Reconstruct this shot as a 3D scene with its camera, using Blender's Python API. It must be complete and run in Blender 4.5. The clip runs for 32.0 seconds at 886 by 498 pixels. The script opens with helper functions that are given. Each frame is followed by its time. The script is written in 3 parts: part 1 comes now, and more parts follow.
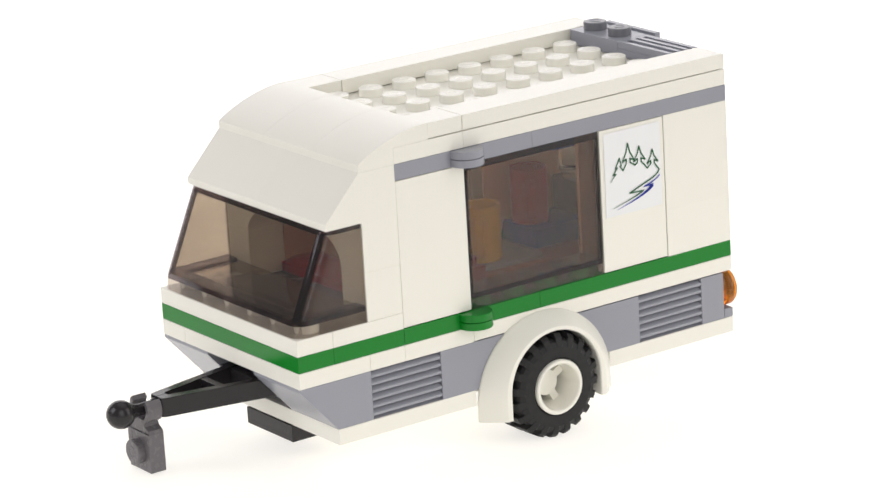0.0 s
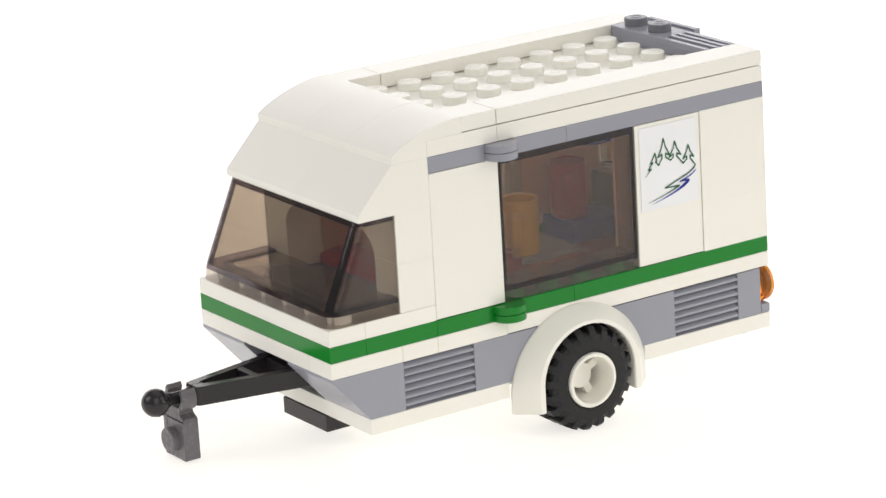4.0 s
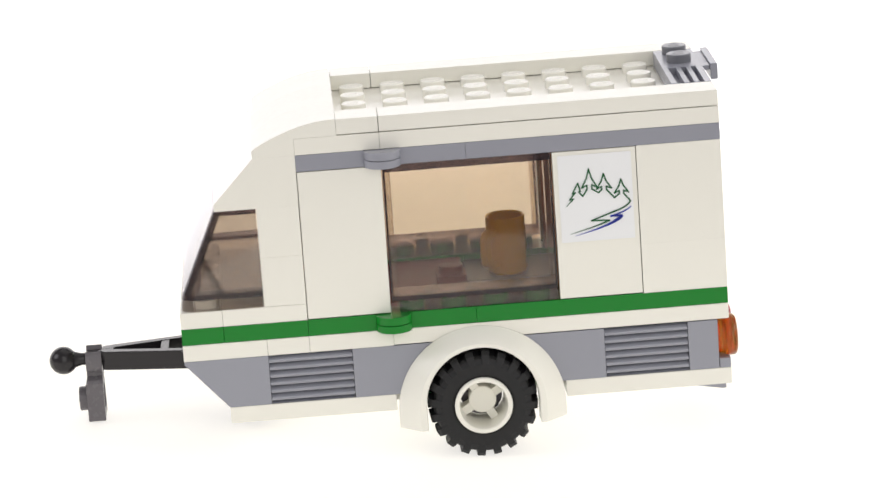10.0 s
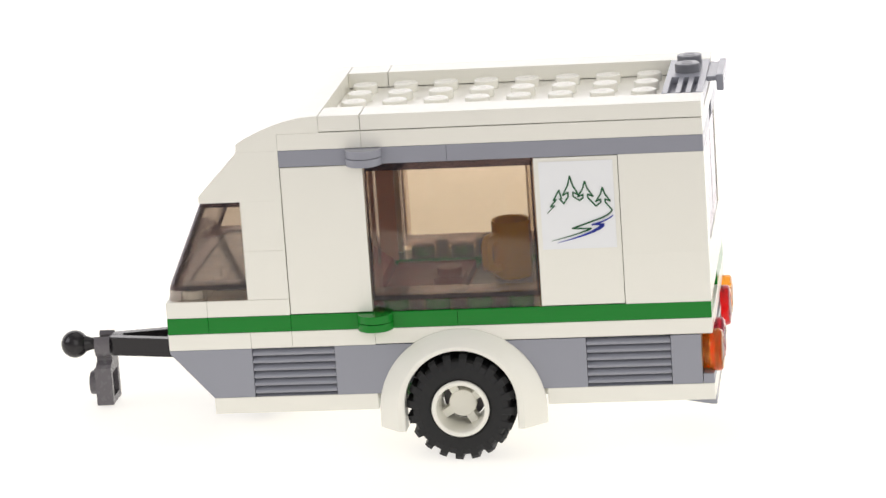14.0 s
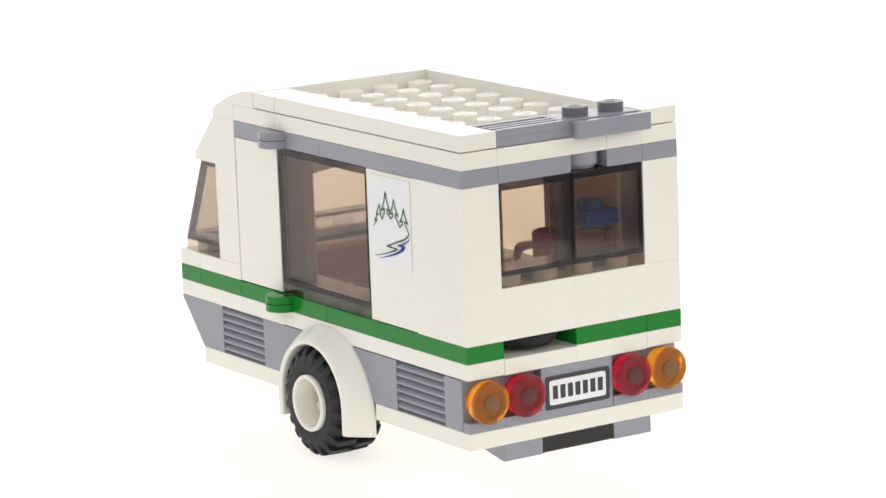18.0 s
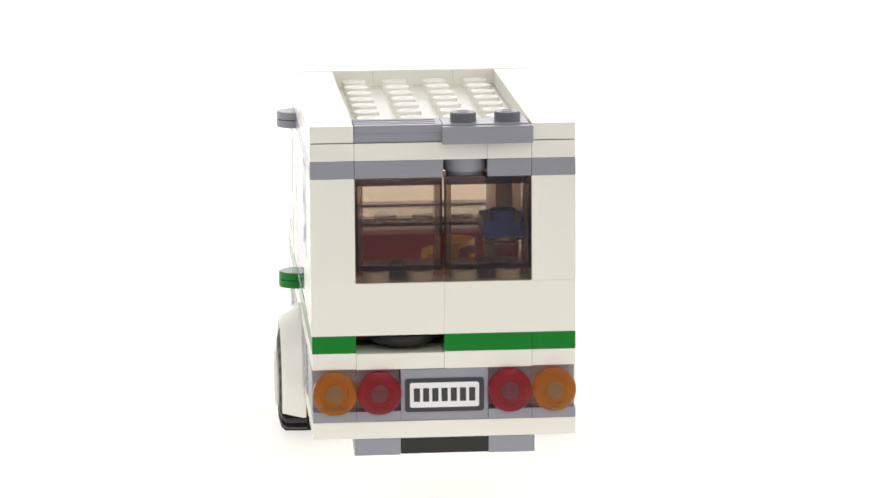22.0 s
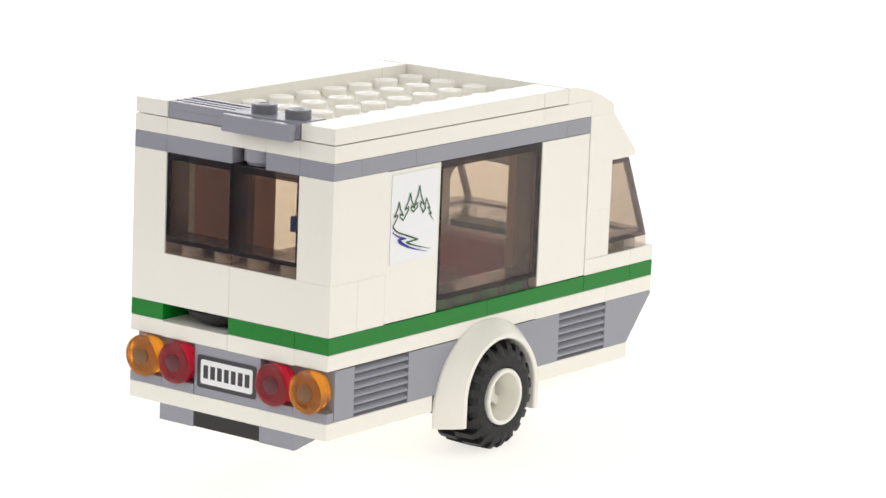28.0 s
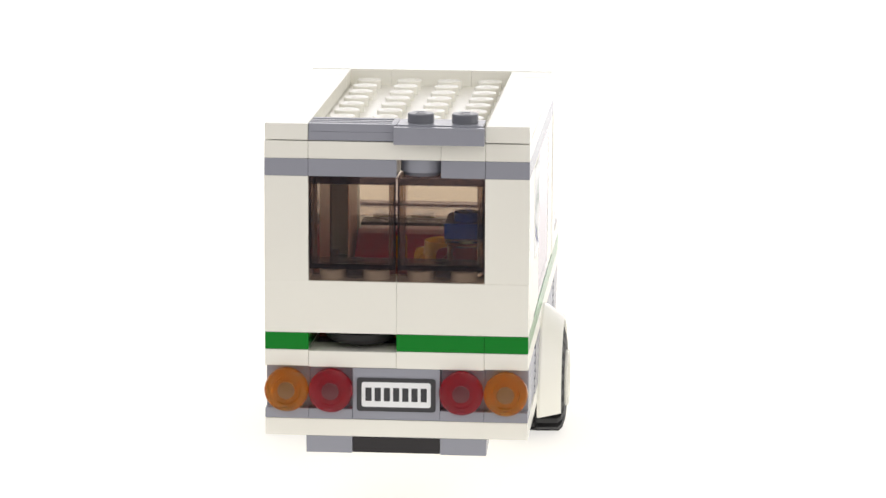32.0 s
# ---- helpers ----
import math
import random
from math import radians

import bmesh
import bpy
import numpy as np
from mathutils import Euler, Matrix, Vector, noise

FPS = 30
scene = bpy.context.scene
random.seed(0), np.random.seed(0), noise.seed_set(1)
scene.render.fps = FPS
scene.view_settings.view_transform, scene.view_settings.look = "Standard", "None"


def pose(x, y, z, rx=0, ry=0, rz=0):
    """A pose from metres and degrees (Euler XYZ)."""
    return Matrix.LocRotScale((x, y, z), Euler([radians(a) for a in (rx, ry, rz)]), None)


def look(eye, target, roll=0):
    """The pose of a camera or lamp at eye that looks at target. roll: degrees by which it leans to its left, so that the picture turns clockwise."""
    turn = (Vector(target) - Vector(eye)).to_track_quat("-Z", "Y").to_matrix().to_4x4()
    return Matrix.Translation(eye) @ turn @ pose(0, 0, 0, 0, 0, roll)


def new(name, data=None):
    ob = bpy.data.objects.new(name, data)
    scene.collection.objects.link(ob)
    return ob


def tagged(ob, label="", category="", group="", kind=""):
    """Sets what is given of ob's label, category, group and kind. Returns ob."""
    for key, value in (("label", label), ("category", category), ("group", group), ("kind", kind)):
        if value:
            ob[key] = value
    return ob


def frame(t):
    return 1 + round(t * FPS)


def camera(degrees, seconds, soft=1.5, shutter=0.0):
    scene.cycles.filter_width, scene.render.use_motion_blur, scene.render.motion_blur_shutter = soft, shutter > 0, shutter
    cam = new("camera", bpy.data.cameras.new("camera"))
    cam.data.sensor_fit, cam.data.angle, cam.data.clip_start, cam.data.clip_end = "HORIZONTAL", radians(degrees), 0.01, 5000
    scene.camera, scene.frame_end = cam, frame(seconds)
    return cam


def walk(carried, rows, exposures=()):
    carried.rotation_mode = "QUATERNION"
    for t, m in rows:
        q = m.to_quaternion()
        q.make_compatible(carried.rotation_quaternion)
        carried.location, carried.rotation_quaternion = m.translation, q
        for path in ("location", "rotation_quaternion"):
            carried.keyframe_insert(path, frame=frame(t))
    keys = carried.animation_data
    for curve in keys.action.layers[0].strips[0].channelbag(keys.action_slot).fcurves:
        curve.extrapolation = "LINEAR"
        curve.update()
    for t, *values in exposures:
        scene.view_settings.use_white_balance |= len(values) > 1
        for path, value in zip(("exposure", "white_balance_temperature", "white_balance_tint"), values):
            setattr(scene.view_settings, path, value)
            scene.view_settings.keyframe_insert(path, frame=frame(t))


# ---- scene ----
S, P = 0.008, 0.0032              # one stud pitch, one plate height
ZR = 0.0094                       # height of the chassis underside over the table
LEAN_Y, LEAN_X = -3.75, -0.07     # the caravan leans on its front prop

cam = camera(14.22, 32.0, soft=1.5)
EYE = pose(0, 0, 0.19856 + ZR, 90 - 14.517) @ pose(0, 0, 0, 0, 0, -0.128)
walk(cam, [(0, EYE), (32, EYE)])

# ---- light ----
world = bpy.data.worlds.new("studio")
scene.world = world
world.use_nodes = True
bg = world.node_tree.nodes["Background"]
bg.inputs[0].default_value = (1.0, 0.968, 0.96, 1)
bg.inputs[1].default_value = 0.385


def softbox(name, eye, target, sx, sy, watts, colour=(1, 0.98, 0.95)):
    lamp = bpy.data.lights.new(name, "AREA")
    lamp.shape, lamp.size, lamp.size_y, lamp.energy, lamp.color = "RECTANGLE", sx, sy, watts, colour
    ob = new(name, lamp)
    ob.matrix_world = look(eye, target)
    return ob


softbox("softbox_overhead", (0.1, 0.85, 1.25), (0, 0.68, 0), 1.1, 0.9, 1.9, (1, 0.965, 0.92))
softbox("softbox_side", (1.2, 0.42, 0.62), (0, 0.68, 0.03), 0.6, 1.1, 4.9)
# unseen fill lamps, added to brighten the walls turned left and to the camera
softbox("fill_lamp_left", (-1.15, 0.35, 0.75), (0, 0.68, 0.03), 0.7, 0.7, 4.6, (0.95, 0.94, 1))
softbox("fill_lamp_front", (0.25, -0.55, 0.64), (0, 0.68, 0.03), 0.8, 1.1, 4.15)

# ---- materials ----


def nodes_of(name):
    m = bpy.data.materials.new(name)
    m.use_nodes = True
    return m, m.node_tree.nodes, m.node_tree.links, m.node_tree.nodes["Principled BSDF"]


def plastic(name, colour, rough=0.18, wear=0.06, gloss=0.5):
    """Moulded plastic: faint mottling, fine scratches in the gloss, slight waviness."""
    m, nd, ln, b = nodes_of(name)
    tc = nd.new("ShaderNodeTexCoord")
    big = nd.new("ShaderNodeTexNoise")
    big.inputs["Scale"].default_value, big.inputs["Detail"].default_value = 90, 3
    ln.new(tc.outputs["Object"], big.inputs["Vector"])
    oi = nd.new("ShaderNodeObjectInfo")
    add = nd.new("ShaderNodeMath")
    add.operation = "MULTIPLY_ADD"
    add.inputs[1].default_value, add.inputs[2].default_value = 0.5, 0.25
    ln.new(oi.outputs["Random"], add.inputs[0])
    avg = nd.new("ShaderNodeMath")
    avg.operation = "ADD"
    ln.new(big.outputs["Fac"], avg.inputs[0])
    ln.new(add.outputs[0], avg.inputs[1])
    mix = nd.new("ShaderNodeMix")
    mix.data_type = "RGBA"
    mix.inputs[6].default_value = (*[c * (1 - wear) for c in colour], 1)
    mix.inputs[7].default_value = (*[min(1, c * (1 + wear * 0.5)) for c in colour], 1)
    half = nd.new("ShaderNodeMath")
    half.operation = "MULTIPLY"
    half.inputs[1].default_value = 0.5
    ln.new(avg.outputs[0], half.inputs[0])
    ln.new(half.outputs[0], mix.inputs[0])
    ln.new(mix.outputs[2], b.inputs["Base Color"])
    fine = nd.new("ShaderNodeTexNoise")
    fine.inputs["Scale"].default_value, fine.inputs["Detail"].default_value = 900, 4
    ln.new(tc.outputs["Object"], fine.inputs["Vector"])
    rr = nd.new("ShaderNodeMapRange")
    rr.inputs[3].default_value, rr.inputs[4].default_value = rough * 0.75, rough * 1.35
    ln.new(fine.outputs["Fac"], rr.inputs[0])
    ln.new(rr.outputs[0], b.inputs["Roughness"])
    bump = nd.new("ShaderNodeBump")
    bump.inputs["Strength"].default_value, bump.inputs["Distance"].default_value = 0.06, 0.0002
    ln.new(big.outputs["Fac"], bump.inputs["Height"])
    ln.new(bump.outputs[0], b.inputs["Normal"])
    b.inputs["IOR"].default_value = 1.53
    b.inputs["Specular IOR Level"].default_value = gloss
    return m


def clear(name, colour, rough=0.03, ior=1.5, through_share=1.0):
    m, nd, ln, b = nodes_of(name)
    tc = nd.new("ShaderNodeTexCoord")
    n = nd.new("ShaderNodeTexNoise")
    n.inputs["Scale"].default_value = 350
    ln.new(tc.outputs["Object"], n.inputs["Vector"])
    rr = nd.new("ShaderNodeMapRange")
    rr.inputs[3].default_value, rr.inputs[4].default_value = rough * 0.5, rough * 1.6
    ln.new(n.outputs["Fac"], rr.inputs[0])
    ln.new(rr.outputs[0], b.inputs["Roughness"])
    b.inputs["Base Color"].default_value = (*colour, 1)
    b.inputs["Transmission Weight"].default_value = through_share
    b.inputs["IOR"].default_value = ior
    return m


def tinted_pane(name, colour, gloss=(0.93, 0.90, 0.94), gloss_rough=0.03):
    """A thin tinted sheet: lets tinted light straight through, mirrors more the flatter it is seen. colour is for both faces together."""
    m, nd, ln, b = nodes_of(name)
    nd.remove(b)
    see = nd.new("ShaderNodeBsdfTransparent")
    see.inputs[0].default_value = (*[c ** 0.5 for c in colour], 1)
    shine = nd.new("ShaderNodeBsdfGlossy")
    # the violet cast of the reflections is put into the gloss colour
    shine.inputs["Color"].default_value = (*gloss, 1)
    tc = nd.new("ShaderNodeTexCoord")
    n = nd.new("ShaderNodeTexNoise")
    n.inputs["Scale"].default_value = 350
    ln.new(tc.outputs["Object"], n.inputs["Vector"])
    rr = nd.new("ShaderNodeMapRange")
    rr.inputs[3].default_value, rr.inputs[4].default_value = gloss_rough * 0.5, gloss_rough * 1.6
    ln.new(n.outputs["Fac"], rr.inputs[0])
    ln.new(rr.outputs[0], shine.inputs["Roughness"])
    lw = nd.new("ShaderNodeLayerWeight")
    lw.inputs[0].default_value = 0.5
    fall = nd.new("ShaderNodeMath")
    fall.operation = "POWER"
    fall.inputs[1].default_value = 5
    ln.new(lw.outputs["Facing"], fall.inputs[0])
    share = nd.new("ShaderNodeMath")
    share.operation = "MULTIPLY_ADD"
    share.inputs[1].default_value, share.inputs[2].default_value = 0.95, 0.045
    ln.new(fall.outputs[0], share.inputs[0])
    mix = nd.new("ShaderNodeMixShader")
    ln.new(share.outputs[0], mix.inputs[0])
    ln.new(see.outputs[0], mix.inputs[1])
    ln.new(shine.outputs[0], mix.inputs[2])
    ln.new(mix.outputs[0], nd["Material Output"].inputs["Surface"])
    return m


WHITE = plastic("white_plastic", (0.845, 0.83, 0.755), 0.22, 0.03, 0.3)
GREY = plastic("light_grey_plastic", (0.30, 0.307, 0.35), 0.22, 0.05, 0.3)
DARK = plastic("dark_grey_plastic", (0.14, 0.13, 0.14), 0.25, 0.06, 0.3)
MIDGREY = plastic("medium_grey_plastic", (0.17, 0.175, 0.195), 0.22, 0.05, 0.3)
MAROON = plastic("dark_red_plastic", (0.20, 0.016, 0.022), 0.4, 0.06, 0.2)
BLACK = plastic("black_plastic", (0.017, 0.015, 0.017), 0.2, 0.06, 0.35)
RUBBER = plastic("black_rubber", (0.013, 0.013, 0.014), 0.5, 0.2, 0.3)
GREEN = plastic("green_plastic", (0.006, 0.20, 0.020), 0.16, 0.06, 0.25)
RED = plastic("red_plastic", (0.36, 0.010, 0.02), 0.35, 0.06, 0.2)
BLUE = plastic("blue_plastic", (0.004, 0.045, 0.36), 0.2, 0.06, 0.3)
BROWN = plastic("brown_plastic", (0.27, 0.085, 0.05), 0.25, 0.06, 0.3)
TAN = plastic("warm_tone_lining", (0.62, 0.36, 0.25), 0.35, 0.05, 0.3)
YELLOW = plastic("yellow_plastic", (0.84, 0.47, 0.035), 0.25)
PAPER = plastic("white_sticker", (0.83, 0.84, 0.85), 0.35, 0.02, 0.15)
INK = plastic("black_ink", (0.03, 0.03, 0.035), 0.3)
INK_GREEN = plastic("green_ink", (0.01, 0.11, 0.035), 0.3)
INK_BLUE = plastic("blue_ink", (0.03, 0.05, 0.42), 0.3)
SMOKE = tinted_pane("smoky_brown_clear_plastic", (0.72, 0.64, 0.53))
SCREEN = tinted_pane("smoky_windscreen_plastic", (0.60, 0.53, 0.45), (0.90, 0.905, 0.96))
# one window plastic; each part's light or shade is put into its tint
LEDGE = tinted_pane("smoky_darker_ledge", (0.42, 0.33, 0.30), (0.70, 0.62, 0.62), 0.15)
JAMB = tinted_pane("smoky_darker_jamb", (0.36, 0.27, 0.22))
SIDE_JAMB = tinted_pane("smoky_lighter_jamb", (0.66, 0.58, 0.50), gloss_rough=0.1)
SKIRT = tinted_pane("smoky_brown_lower_strip", (0.62, 0.53, 0.46))
CREASE_DARK = tinted_pane("painted_dark_crease", (0.12, 0.095, 0.095))
# thick edges: own tint plus the dark of edge-on plastic, painted in
DARK_EDGE = tinted_pane("smoky_painted_dark_edge", (0.11, 0.078, 0.078))
AMBER = clear("amber_clear_plastic", (0.96, 0.37, 0.025), 0.12, 1.4, 0.87)
RUBY = clear("red_clear_plastic", (0.66, 0.016, 0.045), 0.12, 1.4, 0.82)
AMBER_CORE = plastic("brown_lamp_centre", (0.18, 0.08, 0.02), 0.3, 0.2)
RUBY_CORE = plastic("dark_red_lamp_centre", (0.10, 0.010, 0.015), 0.3, 0.2)
CRYSTAL = clear("colourless_clear_plastic", (0.92, 0.92, 0.9), 0.03)


def table_material():
    m, nd, ln, b = nodes_of("white_paper_added_glow")
    tc = nd.new("ShaderNodeTexCoord")
    n = nd.new("ShaderNodeTexNoise")
    n.inputs["Scale"].default_value, n.inputs["Detail"].default_value = 6, 5
    ln.new(tc.outputs["Object"], n.inputs["Vector"])
    mix = nd.new("ShaderNodeMix")
    mix.data_type = "RGBA"
    mix.inputs[6].default_value, mix.inputs[7].default_value = (0.46, 0.445, 0.39, 1), (0.49, 0.475, 0.42, 1)
    ln.new(n.outputs["Fac"], mix.inputs[0])
    ln.new(mix.outputs[2], b.inputs["Base Color"])
    f = nd.new("ShaderNodeTexNoise")
    f.inputs["Scale"].default_value, f.inputs["Detail"].default_value = 1500, 3
    ln.new(tc.outputs["Object"], f.inputs["Vector"])
    bump = nd.new("ShaderNodeBump")
    bump.inputs["Strength"].default_value, bump.inputs["Distance"].default_value = 0.05, 0.0001
    ln.new(f.outputs["Fac"], bump.inputs["Height"])
    ln.new(bump.outputs[0], b.inputs["Normal"])
    b.inputs["Roughness"].default_value = 0.75
    # an added glow, stronger and more violet towards the back, washes out the shadows
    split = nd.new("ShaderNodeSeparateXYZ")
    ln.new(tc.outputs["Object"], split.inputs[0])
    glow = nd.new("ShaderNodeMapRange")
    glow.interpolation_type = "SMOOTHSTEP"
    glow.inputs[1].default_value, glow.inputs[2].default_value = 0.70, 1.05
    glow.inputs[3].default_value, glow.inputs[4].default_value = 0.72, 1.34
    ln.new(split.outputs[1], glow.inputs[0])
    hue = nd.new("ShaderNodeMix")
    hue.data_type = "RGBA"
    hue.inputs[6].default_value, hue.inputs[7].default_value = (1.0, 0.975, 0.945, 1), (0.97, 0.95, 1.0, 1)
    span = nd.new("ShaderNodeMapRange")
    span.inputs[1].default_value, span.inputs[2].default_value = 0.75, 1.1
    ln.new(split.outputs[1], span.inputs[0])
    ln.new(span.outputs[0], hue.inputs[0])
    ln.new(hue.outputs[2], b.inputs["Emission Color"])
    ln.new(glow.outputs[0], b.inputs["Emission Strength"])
    return m


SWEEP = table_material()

# ---- the white table with its backdrop ----


def ground():
    """One white paper sheet: flat under the caravan, curving up far behind it."""
    bm = bmesh.new()
    prof = [(0.477, -0.0118), (0.478, -0.002), (0.482, 0.0), (0.7, 0.0), (1.05, 0.0), (1.45, 0.0)]
    for k in range(1, 13):
        a = radians(90) * k / 12
        prof.append((1.45 + 0.35 * math.sin(a), 0.35 - 0.35 * math.cos(a)))
    prof.append((1.8, 1.0))
    # the sheet is narrower in front and widens behind the toy
    lines = [[bm.verts.new((near if y < 0.75 else far, y, z)) for y, z in prof] for near, far in ((-0.28, -1.9), (0.33, 1.9))]
    for k in range(len(prof) - 1):
        bm.faces.new((lines[0][k], lines[1][k], lines[1][k + 1], lines[0][k + 1]))
    bmesh.ops.recalc_face_normals(bm, faces=bm.faces)
    me = bpy.data.meshes.new("ground")
    bm.to_mesh(me)
    bm.free()
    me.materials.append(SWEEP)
    for poly in me.polygons:
        poly.use_smooth = True
    tagged(new("ground", me), "seamless white sheet with an added glow under the toy caravan", "table", kind="structure")


def table():
    """Unseen added desk under the sheet, round the camera; violet-grey to tint pane reflections."""
    m, nd, ln, b = nodes_of("unseen_desk_top")
    tc = nd.new("ShaderNodeTexCoord")
    n = nd.new("ShaderNodeTexNoise")
    n.inputs["Scale"].default_value, n.inputs["Detail"].default_value = 9, 6
    ln.new(tc.outputs["Object"], n.inputs["Vector"])
    mix = nd.new("ShaderNodeMix")
    mix.data_type = "RGBA"
    mix.inputs[6].default_value, mix.inputs[7].default_value = (0.30, 0.275, 0.31, 1), (0.34, 0.315, 0.355, 1)
    ln.new(n.outputs["Fac"], mix.inputs[0])
    ln.new(mix.outputs[2], b.inputs["Base Color"])
    b.inputs["Roughness"].default_value = 0.6
    bm = bmesh.new()
    r = bmesh.ops.create_cube(bm, size=1)
    for v in r["verts"]:
        v.co = Vector((v.co.x * 9, v.co.y * 9 + 1, -0.032 + v.co.z * 0.04))
    me = bpy.data.meshes.new("table")
    bm.to_mesh(me)
    bm.free()
    me.materials.append(m)
    tagged(new("table", me), "unseen violet-grey desk under the white sheet, added for pane reflections", "table", kind="structure")


ground()
table()

# ---- mesh helpers: x in studs from the nose, y in studs from the middle, z in plates ----


def at(x, y, z):
    return Vector(((x - 7) * S, y * S, z * P))


CENTRE = {}
RIDERS = []                       # loose things that stand in the caravan and turn with it


def part(name, bm, material, parent, label="", smooth=False, see_through=False):
    """Link a bmesh in caravan space as one mesh under a thing or a part, with its origin in its middle."""
    bmesh.ops.recalc_face_normals(bm, faces=bm.faces)
    lo = Vector([min(v.co[i] for v in bm.verts) for i in range(3)])
    hi = Vector([max(v.co[i] for v in bm.verts) for i in range(3)])
    mid = (lo + hi) / 2
    bmesh.ops.translate(bm, verts=bm.verts, vec=-mid)
    me = bpy.data.meshes.new(name)
    bm.to_mesh(me)
    bm.free()
    me.materials.append(material)
    if smooth:
        me.shade_smooth()
        me.set_sharp_from_angle(angle=radians(20))
    ob = new(name, me)
    ob.parent = parent
    CENTRE[ob] = mid
    ob.location = mid - CENTRE.get(parent, Vector())
    if see_through:
        ob.visible_shadow = False
    return tagged(ob, label)


def again(ob, name, where, parent):
    """Another part on the same mesh, its middle at where."""
    o = new(name, ob.data)
    o.parent = parent
    CENTRE[o] = Vector(where)
    o.location = Vector(where) - CENTRE.get(parent, Vector())
    return o


def add_box(bm, x0, x1, y0, y1, z0, z1, c=0.0001, gap=0.00002):
    """A rounded box; bounds in studs and plates."""
    a, b = at(min(x0, x1), min(y0, y1), min(z0, z1)), at(max(x0, x1), max(y0, y1), max(z0, z1))
    g = Vector((gap, gap, gap))
    a, b = a + g, b - g
    c = min(c, *[(b[i] - a[i]) * 0.3 for i in range(3)])
    r = bmesh.ops.create_cube(bm, size=1)
    for v in r["verts"]:
        v.co = Vector([a[i] + (b[i] - a[i]) * (v.co[i] + 0.5) for i in range(3)])
    if c > 0:
        edges = list({e for v in r["verts"] for e in v.link_edges})
        bmesh.ops.bevel(bm, geom=edges, offset=c, segments=2, affect="EDGES", profile=0.5)


def box(name, x0, x1, y0, y1, z0, z1, material, parent, label="", c=0.0001, gap=0.00002):
    bm = bmesh.new()
    add_box(bm, x0, x1, y0, y1, z0, z1, c, gap)
    return part(name, bm, material, parent, label)


def add_prism(bm, outline, axis, lo, hi, c=0.00012):
    """Extrude an outline of points: axis 'y' takes (x, z) points, axis 'z' takes (x, y), axis 'x' takes (y, z)."""
    def put(u, v, w):
        return at(u, w, v) if axis == "y" else at(u, v, w) if axis == "z" else at(w, u, v)
    n = len(outline)
    low = [bm.verts.new(put(u, v, lo)) for u, v in outline]
    high = [bm.verts.new(put(u, v, hi)) for u, v in outline]
    faces = [bm.faces.new(low), bm.faces.new(high[::-1])]
    for k in range(n):
        faces.append(bm.faces.new((low[k], high[k], high[(k + 1) % n], low[(k + 1) % n])))
    bmesh.ops.recalc_face_normals(bm, faces=faces)
    if c > 0:
        rims = list({e for f in faces[:2] for e in f.edges})
        bmesh.ops.bevel(bm, geom=rims, offset=c, segments=2, affect="EDGES", profile=0.5)


def prism(name, outline, axis, lo, hi, material, parent, label="", c=0.00012, smooth=False):
    bm = bmesh.new()
    add_prism(bm, outline, axis, lo, hi, c)
    return part(name, bm, material, parent, label, smooth)


def add_lathe(bm, profile, centre, axis, segs=32):
    """Turn (radius, height) points in metres about an axis through centre."""
    turn = {"z": Matrix(), "y": Matrix.Rotation(radians(-90), 4, "X"), "-y": Matrix.Rotation(radians(90), 4, "X"),
            "x": Matrix.Rotation(radians(90), 4, "Y"), "-x": Matrix.Rotation(radians(-90), 4, "Y")}[axis]
    m = Matrix.Translation(centre) @ turn
    rings = []
    for r, h in profile:
        if r < 1e-7:
            rings.append([bm.verts.new(m @ Vector((0, 0, h)))])
        else:
            rings.append([bm.verts.new(m @ Vector((r * math.cos(2 * math.pi * k / segs), r * math.sin(2 * math.pi * k / segs), h))) for k in range(segs)])
    for a, b in zip(rings, rings[1:]):
        for k in range(segs):
            k2 = (k + 1) % segs
            if len(a) == 1:
                bm.faces.new((a[0], b[k], b[k2]))
            elif len(b) == 1:
                bm.faces.new((a[k], b[0], a[k2]))
            else:
                bm.faces.new((a[k], b[k], b[k2], a[k2]))


def lathe(name, profile, centre, axis, material, parent, label="", segs=32, see_through=False):
    bm = bmesh.new()
    add_lathe(bm, profile, centre, axis, segs)
    return part(name, bm, material, parent, label, True, see_through)


STUD = [(0, 0), (0.0024, 0), (0.0024, 0.00148), (0.00233, 0.00164), (0.0022, 0.0017), (0.00125, 0.0017), (0.00115, 0.00178), (0.0009, 0.00178), (0.0008, 0.0017), (0, 0.0017)]


def stud(x, y, z, material, parent, axis="z", segs=28):
    return lathe("stud", STUD, at(x, y, z), axis, material, parent, segs=segs)


# ---- the caravan ----
caravan = new("toy_caravan")
tagged(caravan, "white toy brick caravan with green stripe, grey skirt and smoky windows", "toy caravan")


